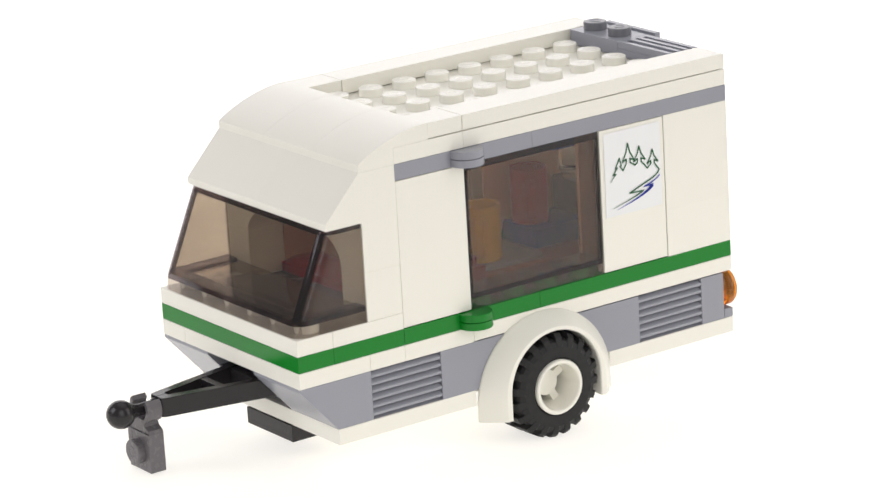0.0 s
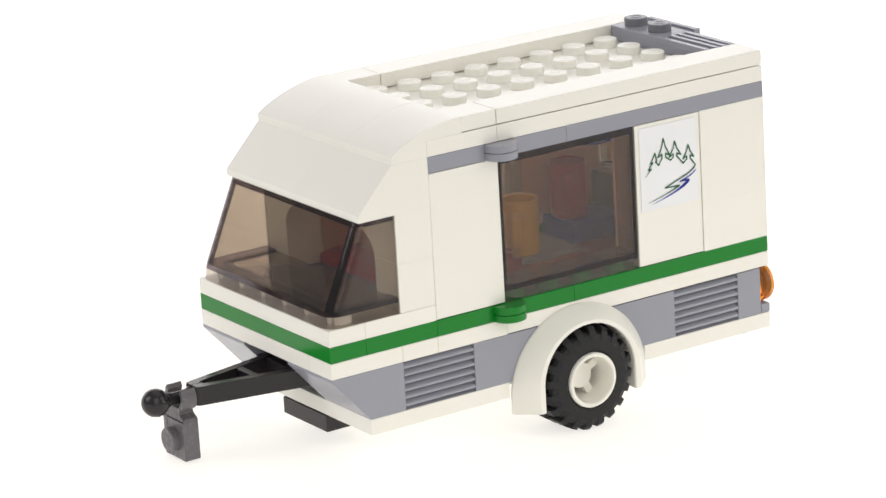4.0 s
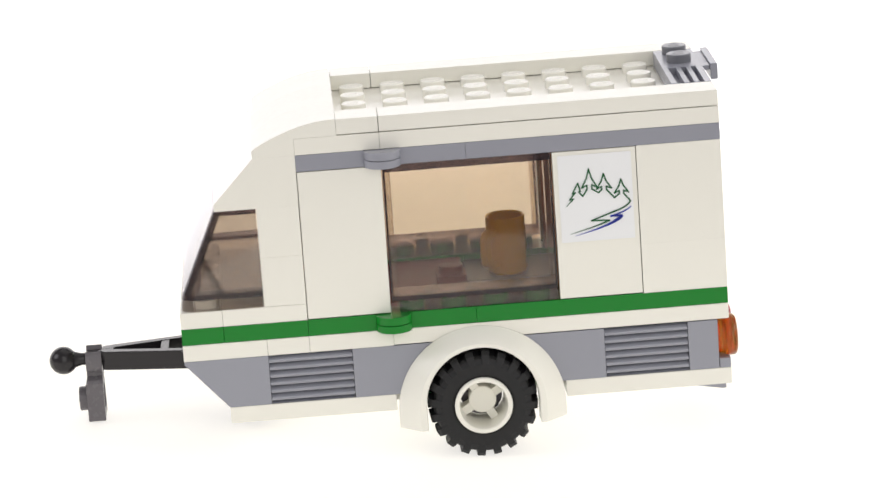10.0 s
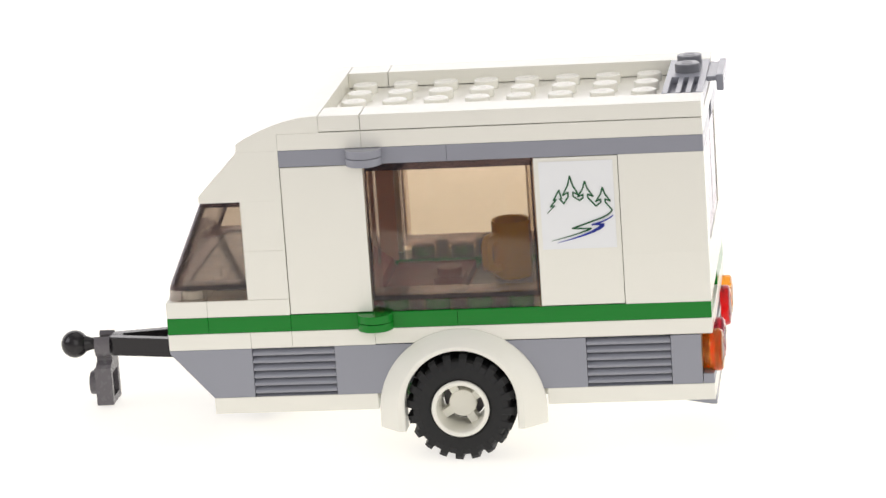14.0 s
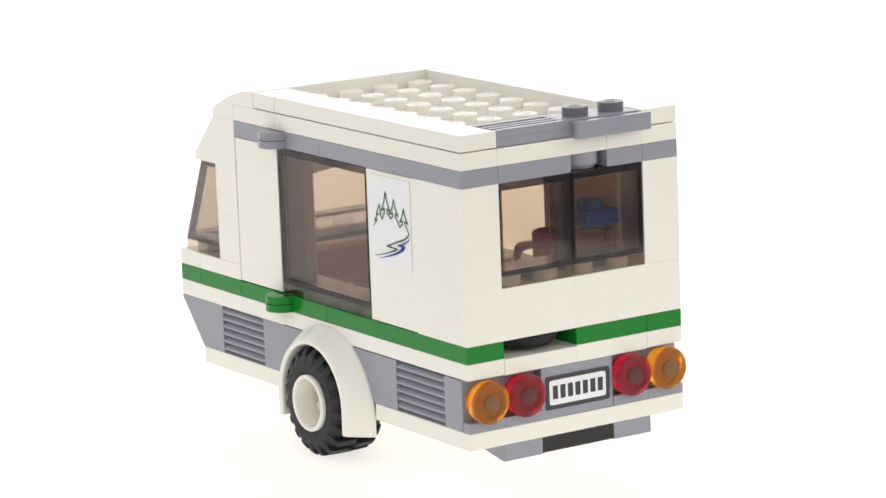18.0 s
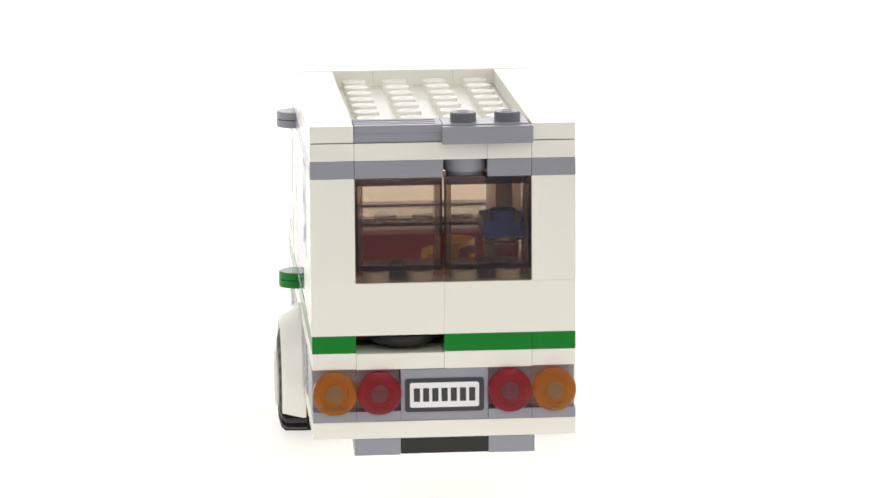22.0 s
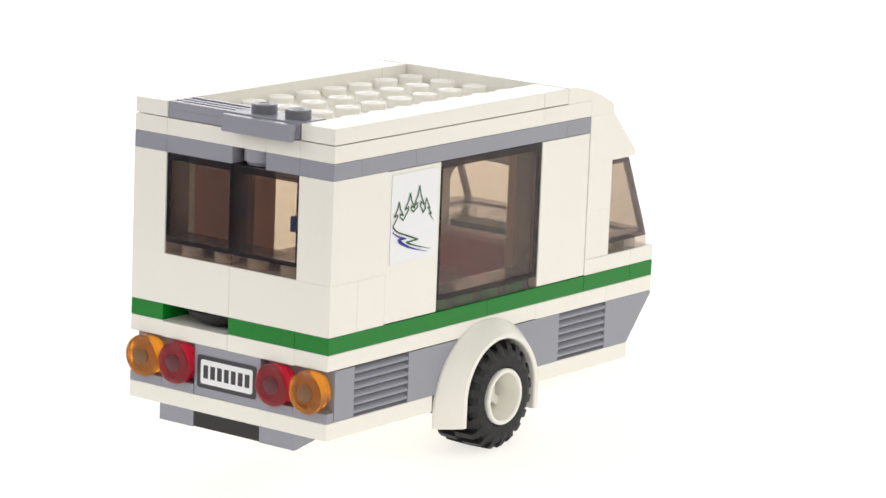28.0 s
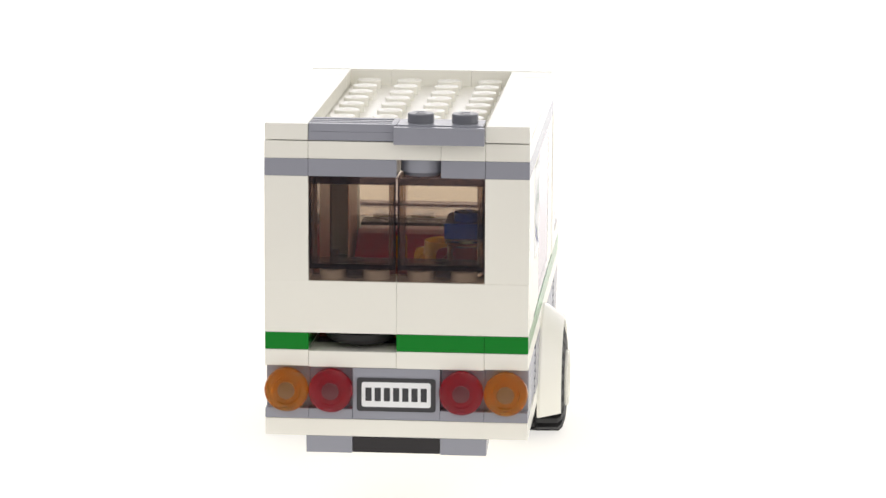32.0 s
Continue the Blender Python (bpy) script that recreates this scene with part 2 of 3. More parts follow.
def chassis():
    for x0, x1, w in ((1, 4.97, 3), (4.97, 9.03, 2.16), (9.03, 13, 3)):
        box("base_plate", x0, x1, -w, w, 0, 1, WHITE, caravan)
    box("floor_plate", 1.2, 12.4, -2.2, 2.2, 1, 4.6, GREY, caravan)
    # skids under the nose and the tail
    box("front_skid", 0.97, 2, -1, 1, -1.08, -0.02, BLACK, caravan, "black plate under the nose")
    for y0, y1 in ((-2.06, -1.005), (1.005, 2.06)):
        prism("rear_skid", [(12.03, -0.02), (12.97, -0.02), (12.97, -0.98), (12.85, -0.98), (12.03, -0.6)], "y", y0, y1, GREY, caravan, "light grey plate tapering below", c=0.00006)
    box("rear_skid", 12, 12.96, -1, 1, -0.95, -0.02, BLACK, caravan, "black plate under the tail")


def louvre(x0, x1, s):
    """A grey brick with six rounded lying ribs."""
    out = [(s * 2.2, 1.02), (s * 2.2, 3.98), (s * 2.97, 3.98)]
    n = 6
    for k in range(n):
        zt = 3.9 - k * 2.8 / n
        h = 2.8 / n
        out += [(s * 2.84, zt), (s * 2.9, zt - 0.08 * h), (s * 2.985, zt - 0.38 * h), (s * 3.0, zt - 0.55 * h), (s * 2.98, zt - 0.75 * h), (s * 2.84, zt - 0.97 * h)]
    out += [(s * 2.97, 1.02)]
    prism("louvre_brick", out, "x", x0 + 0.01, x1 - 0.01, GREY, caravan, "light grey brick with lying ribs", c=0, smooth=True)


def skirt(s):
    bm = bmesh.new()
    add_prism(bm, [(0.01, 4), (0.01, 3.82), (1.0, 1), (2, 1), (2, 4)], "y", s * 1.0 if s > 0 else -3, 3 if s > 0 else s * 1.0)
    part("inverted_slope", bm, GREY, caravan)
    louvre(2, 4, s)
    for k in (-1, 1):
        cutout = [(7 + k * 1.42 * math.cos(a), 0.32 + 1.42 * S / P * math.sin(a)) for a in [radians(8 + 82 * i / 10) for i in range(11)]]
        prism("skirt_brick", [(7 + k * 3, 1), (7 + k * 3, 4), (7 + k * 0.01, 4)] + cutout[::-1] + [(7 + k * 1.45, 1)], "y", min(s * 2.25, s * 3), max(s * 2.25, s * 3), GREY, caravan, c=0)
    louvre(10, 12, s)
    box("skirt_brick", 12, 12.72, s * 2, s * 3, 1, 4, GREY, caravan)
    box("wheel_well", 5.2, 8.8, s * 2.0, s * 2.16, 0.2, 4, GREEN, caravan)
    # white and green bands
    for x0, x1 in ((0, 2), (2, 3), (3, 5), (5, 13)):
        box("white_plate", x0, x1, s * 2, s * 3, 4.05 if x0 == 5 else 4, 5, WHITE, caravan)
    cuts = ((1, 3), (3, 4.62), (5.42, 7), (7, 13)) if s < 0 else ((1, 3), (3, 7), (7, 13))
    for x0, x1 in cuts:
        box("green_plate", x0, x1, s * 2, s * 3, 5, 6, GREEN, caravan)
    box("white_plate", 1, 3, s * 2, s * 3, 6, 7, WHITE, caravan)


def hinge(z0, material):
    """Two stacked round hinge leaves at the door's edge."""
    h = bmesh.new()
    for k in range(2):
        out = [(4.62, -2.3)] + [(5.04 + 0.43 * math.cos(a), -3.02 + 0.43 * math.sin(a)) for a in [math.pi + math.pi * i / 14 for i in range(15)]] + [(5.47, -2.3)]
        add_prism(h, out, "z", z0 + 0.01 + k * 0.5, z0 + 0.48 + k * 0.5, c=0.00015)
    part("hinge", h, material, caravan, smooth=True)


def front():
    box("green_plate", 0, 1, -3, 3, 5, 6, GREEN, caravan)
    box("white_plate", 0, 1, -3, 3, 6, 7, WHITE, caravan)
    box("white_plate", 0, 1.0, -2, 2, 4, 5, WHITE, caravan)
    # dash plates in a dark colour stand in for the shade behind the windscreen
    box("dash_plate", 1, 3, -2, 2, 6, 7, DARK, caravan)
    box("dash_plate", 1.25, 1.98, -1.98, 1.98, 7.0, 7.4, DARK, caravan)
    for s in (-1, 1):
        box("pillar_brick", 2, 3, s * 2, s * 3, 7, 10, WHITE, caravan)
        box("door_panel" if s < 0 else "wall_panel", 3, 5, s * 2.7, s * 3, 6, 15, WHITE, caravan, gap=0.00013)
        box("upright_brick", 3, 3.6, s * 2, s * 2.7, 6, 15, WHITE, caravan)
    bow = [(2.0 * math.cos(a), 10.0 + 2.15 * math.sin(a)) for a in [math.pi * k / 24 for k in range(25)]]
    prism("arch_brick", [(3, 10), (3, 13), (-3, 13), (-3, 10)] + bow[::-1], "x", 2.003, 2.997, WHITE, caravan, "white arched brick behind the windscreen", c=0.00006)
    # sloping brow over the windscreen
    for y0, y1 in ((-3, 0), (0, 3)):
        prism("brow_slope", [(1.01, 13), (1.01, 13.42), (2.0, 16), (3, 16), (3, 13)], "y", y0 + 0.0008, y1 - 0.0008, WHITE, caravan, c=0.00002)
    for y0, y1 in ((-3, -1), (-1, 1), (1, 3)):
        out = [(2.0, 16), (2.0, 16.47)]
        for k in range(1, 19):
            t = k / 18
            out.append((2.0 + 2.0 * t, 16.47 + 1.53 * math.sin(t * math.pi / 2) ** 0.86))
        out += [(4.01, 17), (3.0, 17), (3.0, 16)]
        prism("curved_slope", out, "y", y0 + 0.002, y1 - 0.002, WHITE, caravan, c=0.00005, smooth=True)


def windscreen_outline(z, inset):
    """The horizontal outline of the screen at height z: two sides, rounded front corners."""
    if z < 7.85:
        xf = 0.03 + 0.05 * (z - 7)
    else:
        xf = 0.075 + (z - 7.85) / (13 - 7.85) * 0.92
    r = 0.36 - inset
    xf, w = xf + inset, 2.98 - inset
    pts = [(1.98, -w)]
    for k in range(9):
        a = radians(270 - 90 * k / 8)
        pts.append((xf + r + r * math.cos(a), -w + r + r * math.sin(a)))
    pts += [(x, -y) for x, y in pts[::-1]]
    return pts


def screen_shell(name, z0, z1, material, parent, inset=0.0, thick=0.13, steps=1, label=""):
    bm = bmesh.new()
    rows = []
    for k in range(steps + 1):
        z = z0 + (z1 - z0) * k / steps
        rows.append(([bm.verts.new(at(x, y, z)) for x, y in windscreen_outline(z, inset)],
                     [bm.verts.new(at(x, y, z)) for x, y in windscreen_outline(z, inset + thick)]))
    n = len(rows[0][0])
    for k in range(steps):
        for i in range(n - 1):
            bm.faces.new((rows[k][0][i], rows[k][0][i + 1], rows[k + 1][0][i + 1], rows[k + 1][0][i]))
            bm.faces.new((rows[k][1][i], rows[k + 1][1][i], rows[k + 1][1][i + 1], rows[k][1][i + 1]))
        for i in (0, n - 1):
            bm.faces.new((rows[k][0][i], rows[k + 1][0][i], rows[k + 1][1][i], rows[k][1][i]))
    for k in (0, steps):
        for i in range(n - 1):
            bm.faces.new((rows[k][0][i], rows[k][0][i + 1], rows[k][1][i + 1], rows[k][1][i]))
    return part(name, bm, material, parent, label, True)


def windscreen():
    ws = screen_shell("windscreen", 8.0, 12.72, SCREEN, caravan, label="smoky see-through sloping windscreen with rounded corners")
    screen_shell("sill", 7.02, 7.7, SCREEN, ws, thick=0.3)
    screen_shell("sill_bead", 7.7, 8.0, DARK_EDGE, ws, thick=0.42)
    screen_shell("head_band", 12.72, 12.99, DARK_EDGE, ws, thick=0.3)
    # where the front bends into the sides, dark strips paint in the edge-on shade
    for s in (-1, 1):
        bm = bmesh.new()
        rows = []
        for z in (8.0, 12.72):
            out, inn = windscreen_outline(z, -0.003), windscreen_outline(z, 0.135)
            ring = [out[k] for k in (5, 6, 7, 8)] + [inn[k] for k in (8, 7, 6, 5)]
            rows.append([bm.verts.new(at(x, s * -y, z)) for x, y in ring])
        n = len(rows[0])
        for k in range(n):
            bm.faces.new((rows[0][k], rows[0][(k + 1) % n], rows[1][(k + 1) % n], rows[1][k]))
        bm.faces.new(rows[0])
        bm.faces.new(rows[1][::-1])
        part("corner_crease", bm, CREASE_DARK, ws, "", True)
    for y in (-2.5, -1.5, -0.5, 0.5, 1.5, 2.5):
        stud(0.62, y, 7.0, WHITE, caravan)
    ledge = windscreen_outline(7.9, 0.43)
    prism("sill_ledge", ledge, "z", 7.8, 7.9, SCREEN, ws, c=0)


def window(put, u0, u1, z0, z1, label, jamb):
    """A moulded see-through window panel: thin pane, deep side walls, head and sill. put turns (u, depth, z) spans into a box."""
    pane = put("window", u0 + 0.067, u1 - 0.067, 0.02, 0.14, z0 + 1.0, z1 - 0.45, SMOKE, caravan)
    tagged(pane, label)
    put("head", u0 + 0.02, u1 - 0.02, 0.02, 0.9, z1 - 0.44, z1 - 0.02, DARK_EDGE, pane)
    put("sill", u0 + 0.02, u1 - 0.02, 0.02, 0.13, z0 + 0.7, z0 + 0.98, DARK_EDGE, pane)
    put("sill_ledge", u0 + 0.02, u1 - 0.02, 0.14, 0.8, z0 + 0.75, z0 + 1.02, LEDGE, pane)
    put("sill_back", u0 + 0.02, u1 - 0.02, 0.72, 0.8, z0 + 0.02, z0 + 0.73, SMOKE, pane)
    put("sill_front", u0 + 0.02, u1 - 0.02, 0.02, 0.12, z0 + 0.02, z0 + 0.68, SKIRT, pane)
    for a, b in ((u0 + 0.02, u0 + 0.19), (u1 - 0.19, u1 - 0.02)):
        put("pane_edge", *((a, a + 0.045) if a < u0 + 0.1 else (b - 0.045, b)), 0.018, 0.142, z0 + 1.0, z1 - 0.45, DARK_EDGE, pane)
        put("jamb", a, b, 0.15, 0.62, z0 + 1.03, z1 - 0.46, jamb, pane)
    # open tubes between the studs, flush with the ledge
    for k in range(1, round(u1 - u0)):
        tube = put("tube", u0 + k - 0.2, u0 + k + 0.2, 0.33, 0.73, z0 + 0.02, z0 + 1.08, SMOKE, pane)
        bm = bmesh.new()
        add_lathe(bm, [(0.0012, -0.0017), (0.0016, -0.0017), (0.0016, 0.0017), (0.0012, 0.0017), (0.0012, -0.0017)], Vector(), "z", 20)
        bm.to_mesh(tube.data)
        bm.free()
    return pane


def side_put(s):
    def put(name, u0, u1, w0, w1, z0, z1, material, parent):
        return box(name, u0, u1, s * (3 - w0), s * (3 - w1), z0, z1, material, parent, c=0.00008, gap=0)
    return put


def rear_put(name, u0, u1, w0, w1, z0, z1, material, parent):
    return box(name, 13 - w1, 13 - w0, u0, u1, z0, z1, material, parent, c=0.00008, gap=0)


def strip(bm, pts, width, y, s, lift=0.00013):
    """A flat inked line, of even width or tapering from one width to another, along (x, z) points, in millimetres from the sticker's corner."""
    def place(p):
        return Vector(((9.17 - 7) * S + p[0] * 0.001, s * (3 * S + lift), 9.42 * P + p[1] * 0.001))
    wide = width if isinstance(width, tuple) else (width, width)
    n = len(pts) - 1
    for k, (a, b) in enumerate(zip(pts, pts[1:])):
        d = Vector((b[0] - a[0], b[1] - a[1]))
        if d.length < 1e-6:
            continue
        d.normalize()
        wa, wb = (wide[0] + (wide[1] - wide[0]) * i / n for i in (k, k + 1))
        na, nb = Vector((-d.y, d.x)) * wa / 2, Vector((-d.y, d.x)) * wb / 2
        ea, eb = d * wa * 0.35, d * wb * 0.35
        q = [(a[0] - ea.x + na.x, a[1] - ea.y + na.y), (b[0] + eb.x + nb.x, b[1] + eb.y + nb.y),
             (b[0] + eb.x - nb.x, b[1] + eb.y - nb.y), (a[0] - ea.x - na.x, a[1] - ea.y - na.y)]
        bm.faces.new([bm.verts.new(place(p)) for p in q])


def curve_points(a, b, c, n=12):
    """Points on a bent line from a to c, pulled towards b."""
    out = []
    for k in range(n + 1):
        t = k / n
        out.append(tuple((1 - t) ** 2 * a[i] + 2 * t * (1 - t) * b[i] + t * t * c[i] for i in (0, 1)))
    return out


def fir(cx, top, h, w):
    """The open outline of a small fir tree between two dips, with one pair of drooping branches."""
    left = [(-0.3, -0.78), (-0.3, -0.62), (-0.95, -0.72), (-0.3, -0.35)]
    pts = [(cx + x * w, top + z * h) for x, z in left] + [(cx, top)]
    return pts + [(cx - x * w, top + z * h) for x, z in left[::-1]]


def sticker(s):
    st = box("sticker", 9.13, 10.87, s * 2.99, s * 3.003, 9.46, 14.72, PAPER, caravan, "white sticker with green fir outlines and blue stream", c=0, gap=0)
    bm = bmesh.new()
    trees = ((5.45, 14.1, 5.0, 1.55), (8.2, 13.0, 4.0, 1.5), (11.45, 11.7, 3.6, 1.4))
    dips = ((7.1, 9.4), (10.1, 8.2), (13.05, 7.4))
    line = [(0.9, 7.1), (2.3, 8.5), (1.6, 8.4), (2.7, 9.7), (2.2, 9.6), (3.3, 11.5), (3.7, 9.9), (3.4, 9.8), (4.1, 8.9)]
    for (cx, top, h, w), dip in zip(trees, dips):
        line += fir(cx, top, h, w) + [dip]
    strip(bm, line[:2], (0.1, 0.3), 0, s)
    strip(bm, line[1:], 0.29, 0, s)
    bank = curve_points((13.05, 7.4), (12.6, 6.3), (9.8, 5.5)) + curve_points((9.8, 5.5), (7.4, 4.7), (5.5, 4.05))[1:] + [(8.9, 3.9)]
    strip(bm, bank, 0.3, 0, s)
    strip(bm, curve_points((8.9, 3.9), (6.6, 2.9), (1.4, 1.75)), (0.36, 0.08), 0, s)
    part("fir_outline", bm, INK_GREEN, st)
    bm = bmesh.new()
    strip(bm, curve_points((13.1, 6.3), (12.0, 5.3), (9.2, 4.65)), (0.2, 0.34), 0, s)
    strip(bm, curve_points((9.2, 4.65), (10.4, 4.7), (11.3, 4.6)), (0.2, 0.5), 0, s)
    strip(bm, curve_points((11.1, 4.45), (9.4, 2.9), (2.4, 1.35), 20), (0.72, 0.06), 0, s)
    part("stream_line", bm, INK_BLUE, st)


def side(s):
    window(side_put(s), 5, 9, 6, 15, "smoky see-through side window panel", SIDE_JAMB)
    box("wall_panel", 9, 11, s * 2.7, s * 3, 6, 15, WHITE, caravan, gap=0.00013)
    sticker(s)
    box("corner_brick", 11, 13, s * 2, s * 3, 9, 15, WHITE, caravan, c=0.00002, gap=0.000002)
    if s > 0:
        box("small_brick", 11, 12, 2, 3, 6, 9, WHITE, caravan)
        box("tail_brick", 12, 13, 0, 3, 6, 9, WHITE, caravan)
    else:
        prism("corner_brick", [(11, -3), (13, -3), (13, 0), (12, 0), (12, -2), (11, -2)], "z", 6.008, 9, WHITE, caravan, c=0.00001)
    cuts = ((3, 4.62), (5.42, 7), (7, 13)) if s < 0 else ((3, 4), (4, 10), (10, 12), (12, 13))
    for x0, x1 in cuts:
        box("grey_plate", x0, x1, s * 2, s * 3, 15, 16, GREY, caravan)
    for x0, x1 in ((3, 5), (5, 13)):
        box("roof_edge_plate", x0, x1, s * 2, s * 3, 16, 17, WHITE, caravan)
    for x0, x1 in ((4, 5), (5, 13)):
        box("rim_tile", x0, x1, s * 2, s * 3, 17.03, 18, WHITE, caravan, gap=0.00007)
    for x in (5.5, 6.5, 7.5, 8.5):
        stud(x, s * 2.55, 6.0, GREEN, caravan)


def roof():
    deck = box("roof_plate", 3, 12, -2, 2, 16, 17, WHITE, caravan, c=0.0001)
    first = stud(4.5, -1.5, 17, WHITE, deck)
    for i in range(8):
        for j in range(4):
            if i or j:
                again(first, "stud", CENTRE[first] + Vector((i * S, j * S, 0)), deck)
    box("roof_edge_plate", 12, 13, -2, 1, 16, 17, WHITE, caravan)
    box("roof_edge_plate", 12, 13, 1, 2, 16, 17, WHITE, caravan)
    # slotted grey tile and the railed plate with two studs
    tile = box("grille_tile", 12.02, 12.98, -2, 0, 17.03, 17.55, GREY, caravan, "grey tile with lying slots")
    for x0, x1 in ((12.02, 12.16), (12.34, 12.46), (12.58, 12.70), (12.82, 12.98)):
        box("slat", x0, x1, -1.99, -0.01, 17.55, 18, GREY, tile, c=0.00006, gap=0)
    box("slat_end", 12.02, 12.98, -0.14, -0.005, 17.55, 18, GREY, tile, c=0.00006)
    rail = box("railed_plate", 12.02, 12.98, 0, 1.94, 17.03, 18, GREY, caravan, "grey plate with a rail and two studs")
    box("rail", 13.2, 13.38, -0.04, 2.0, 17.0, 18.0, GREY, rail)
    box("rail_web", 12.97, 13.2, 0.06, 1.9, 17.55, 17.85, GREY, rail)
    for y in (0.5, 1.5):
        stud(12.5, y, 18, MIDGREY, rail)


def tail_light(y, material, name, core):
    base = at(12.74, y, 2.7)
    prof = [(0, 0), (0.0034, 0), (0.0035, 0.0012), (0.0038, 0.0014), (0.0040, 0.0019), (0.0040, 0.0031), (0.0038, 0.0035),
            (0.0034, 0.0037), (0.0026, 0.0037), (0.00245, 0.0035), (0.0019, 0.0035), (0.0018, 0.0036), (0, 0.0036)]
    light = lathe(name, prof, base, "x", material, caravan, segs=40)
    # dark disc paints in the shaded hole at the lamp's centre
    lathe("bulb", [(0, 0), (0.0016, 0), (0.0016, 0.00055), (0.0014, 0.0006), (0, 0.0006)], base + Vector((0.0031, 0, 0)), "x", core, light, segs=24)
    return light


def tail():
    for y0, y1 in ((-2, 0), (0, 2)):
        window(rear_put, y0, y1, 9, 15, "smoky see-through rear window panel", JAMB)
        for y in (y0 + 0.5, y0 + 1.5):
            stud(12.5, y, 9.0, WHITE, caravan)
    box("grey_plate", 12, 13, -2, 0, 15, 16, GREY, caravan)
    box("grey_plate", 12, 13, 1, 2, 15, 16, GREY, caravan)
    lathe("round_plate", [(0, 0), (0.0033, 0), (0.0035, 0.0006), (0.0039, 0.0007), (0.0039, 0.0031), (0, 0.0031)], at(12.45, 0.53, 15.02), "z", GREY, caravan, "light grey round plate")
    # green band with its open slot
    box("green_plate", 12, 13, 0, 2, 5, 6, GREEN, caravan)
    box("white_plate", 12, 13.01, -2, 0, 4.02, 4.95, WHITE, caravan)
    box("white_plate", 12, 13, 0, 2, 4, 5, WHITE, caravan)
    dish = [(0, -0.0022)] + [(0.0066 * math.sin(a) ** 0.5, -0.0022 * math.cos(a)) for a in [radians(9 * k) for k in range(1, 11)]] + [(0.0066, 0.0003), (0, 0.0003)]
    lathe("slot_dish", dish, at(12.12, -0.9, 5.76), "z", RUBBER, caravan, "black shallow dish inside the slot", 48)
    # dark sheet added behind the dish, in place of the slot's inner shade
    box("slot_back", 11.0, 11.1, -2, 0, 5, 6, DARK, caravan)
    # light panel
    for y0, y1 in ((-2, -1), (1, 2)):
        box("lamp_brick", 12.2, 12.72, y0, y1, 1.6, 4, GREY, caravan)
    for y0, y1 in ((-3, -2), (-2, -1), (1, 2), (2, 3)):
        box("lamp_ledge", 12.2 if abs(y0 + y1) < 4 else 12.73, 13, y0, y1, 1, 1.6, GREY, caravan)
    plate = box("number_plate_brick", 12.2, 12.98, -1, 1, 1, 4, GREY, caravan)
    def rounded(w, z0, z1, r):
        out = []
        for k, (sy, zc, sz) in enumerate(((1, z1, -1), (-1, z1, -1), (-1, z0, 1), (1, z0, 1))):
            for i in range(6):
                a = radians(90 * k + 18 * i)
                out.append((sy * (w - r) + r * math.cos(a), zc + sz * r * S / P + r * S / P * math.sin(a)))
        return out

    border = prism("number_plate", rounded(0.9, 1.5, 3.45, 0.07), "x", 12.98, 12.992, INK, plate, "white number plate with a black border", c=0)
    prism("plate_face", rounded(0.79, 1.76, 3.2, 0.06), "x", 12.992, 12.998, PAPER, border, c=0)
    for k in range(7):
        y = -0.63 + k * 0.21
        box("bar", 12.998, 13.003, y - 0.07, y + 0.07, 2.1, 2.88, INK, border, c=0, gap=0)
    for y, mat, name, core in ((-2.5, AMBER, "amber_tail_light", AMBER_CORE), (-1.49, RUBY, "red_tail_light", RUBY_CORE),
                               (1.49, RUBY, "red_tail_light", RUBY_CORE), (2.5, AMBER, "amber_tail_light", AMBER_CORE)):
        tail_light(y, mat, name, core)


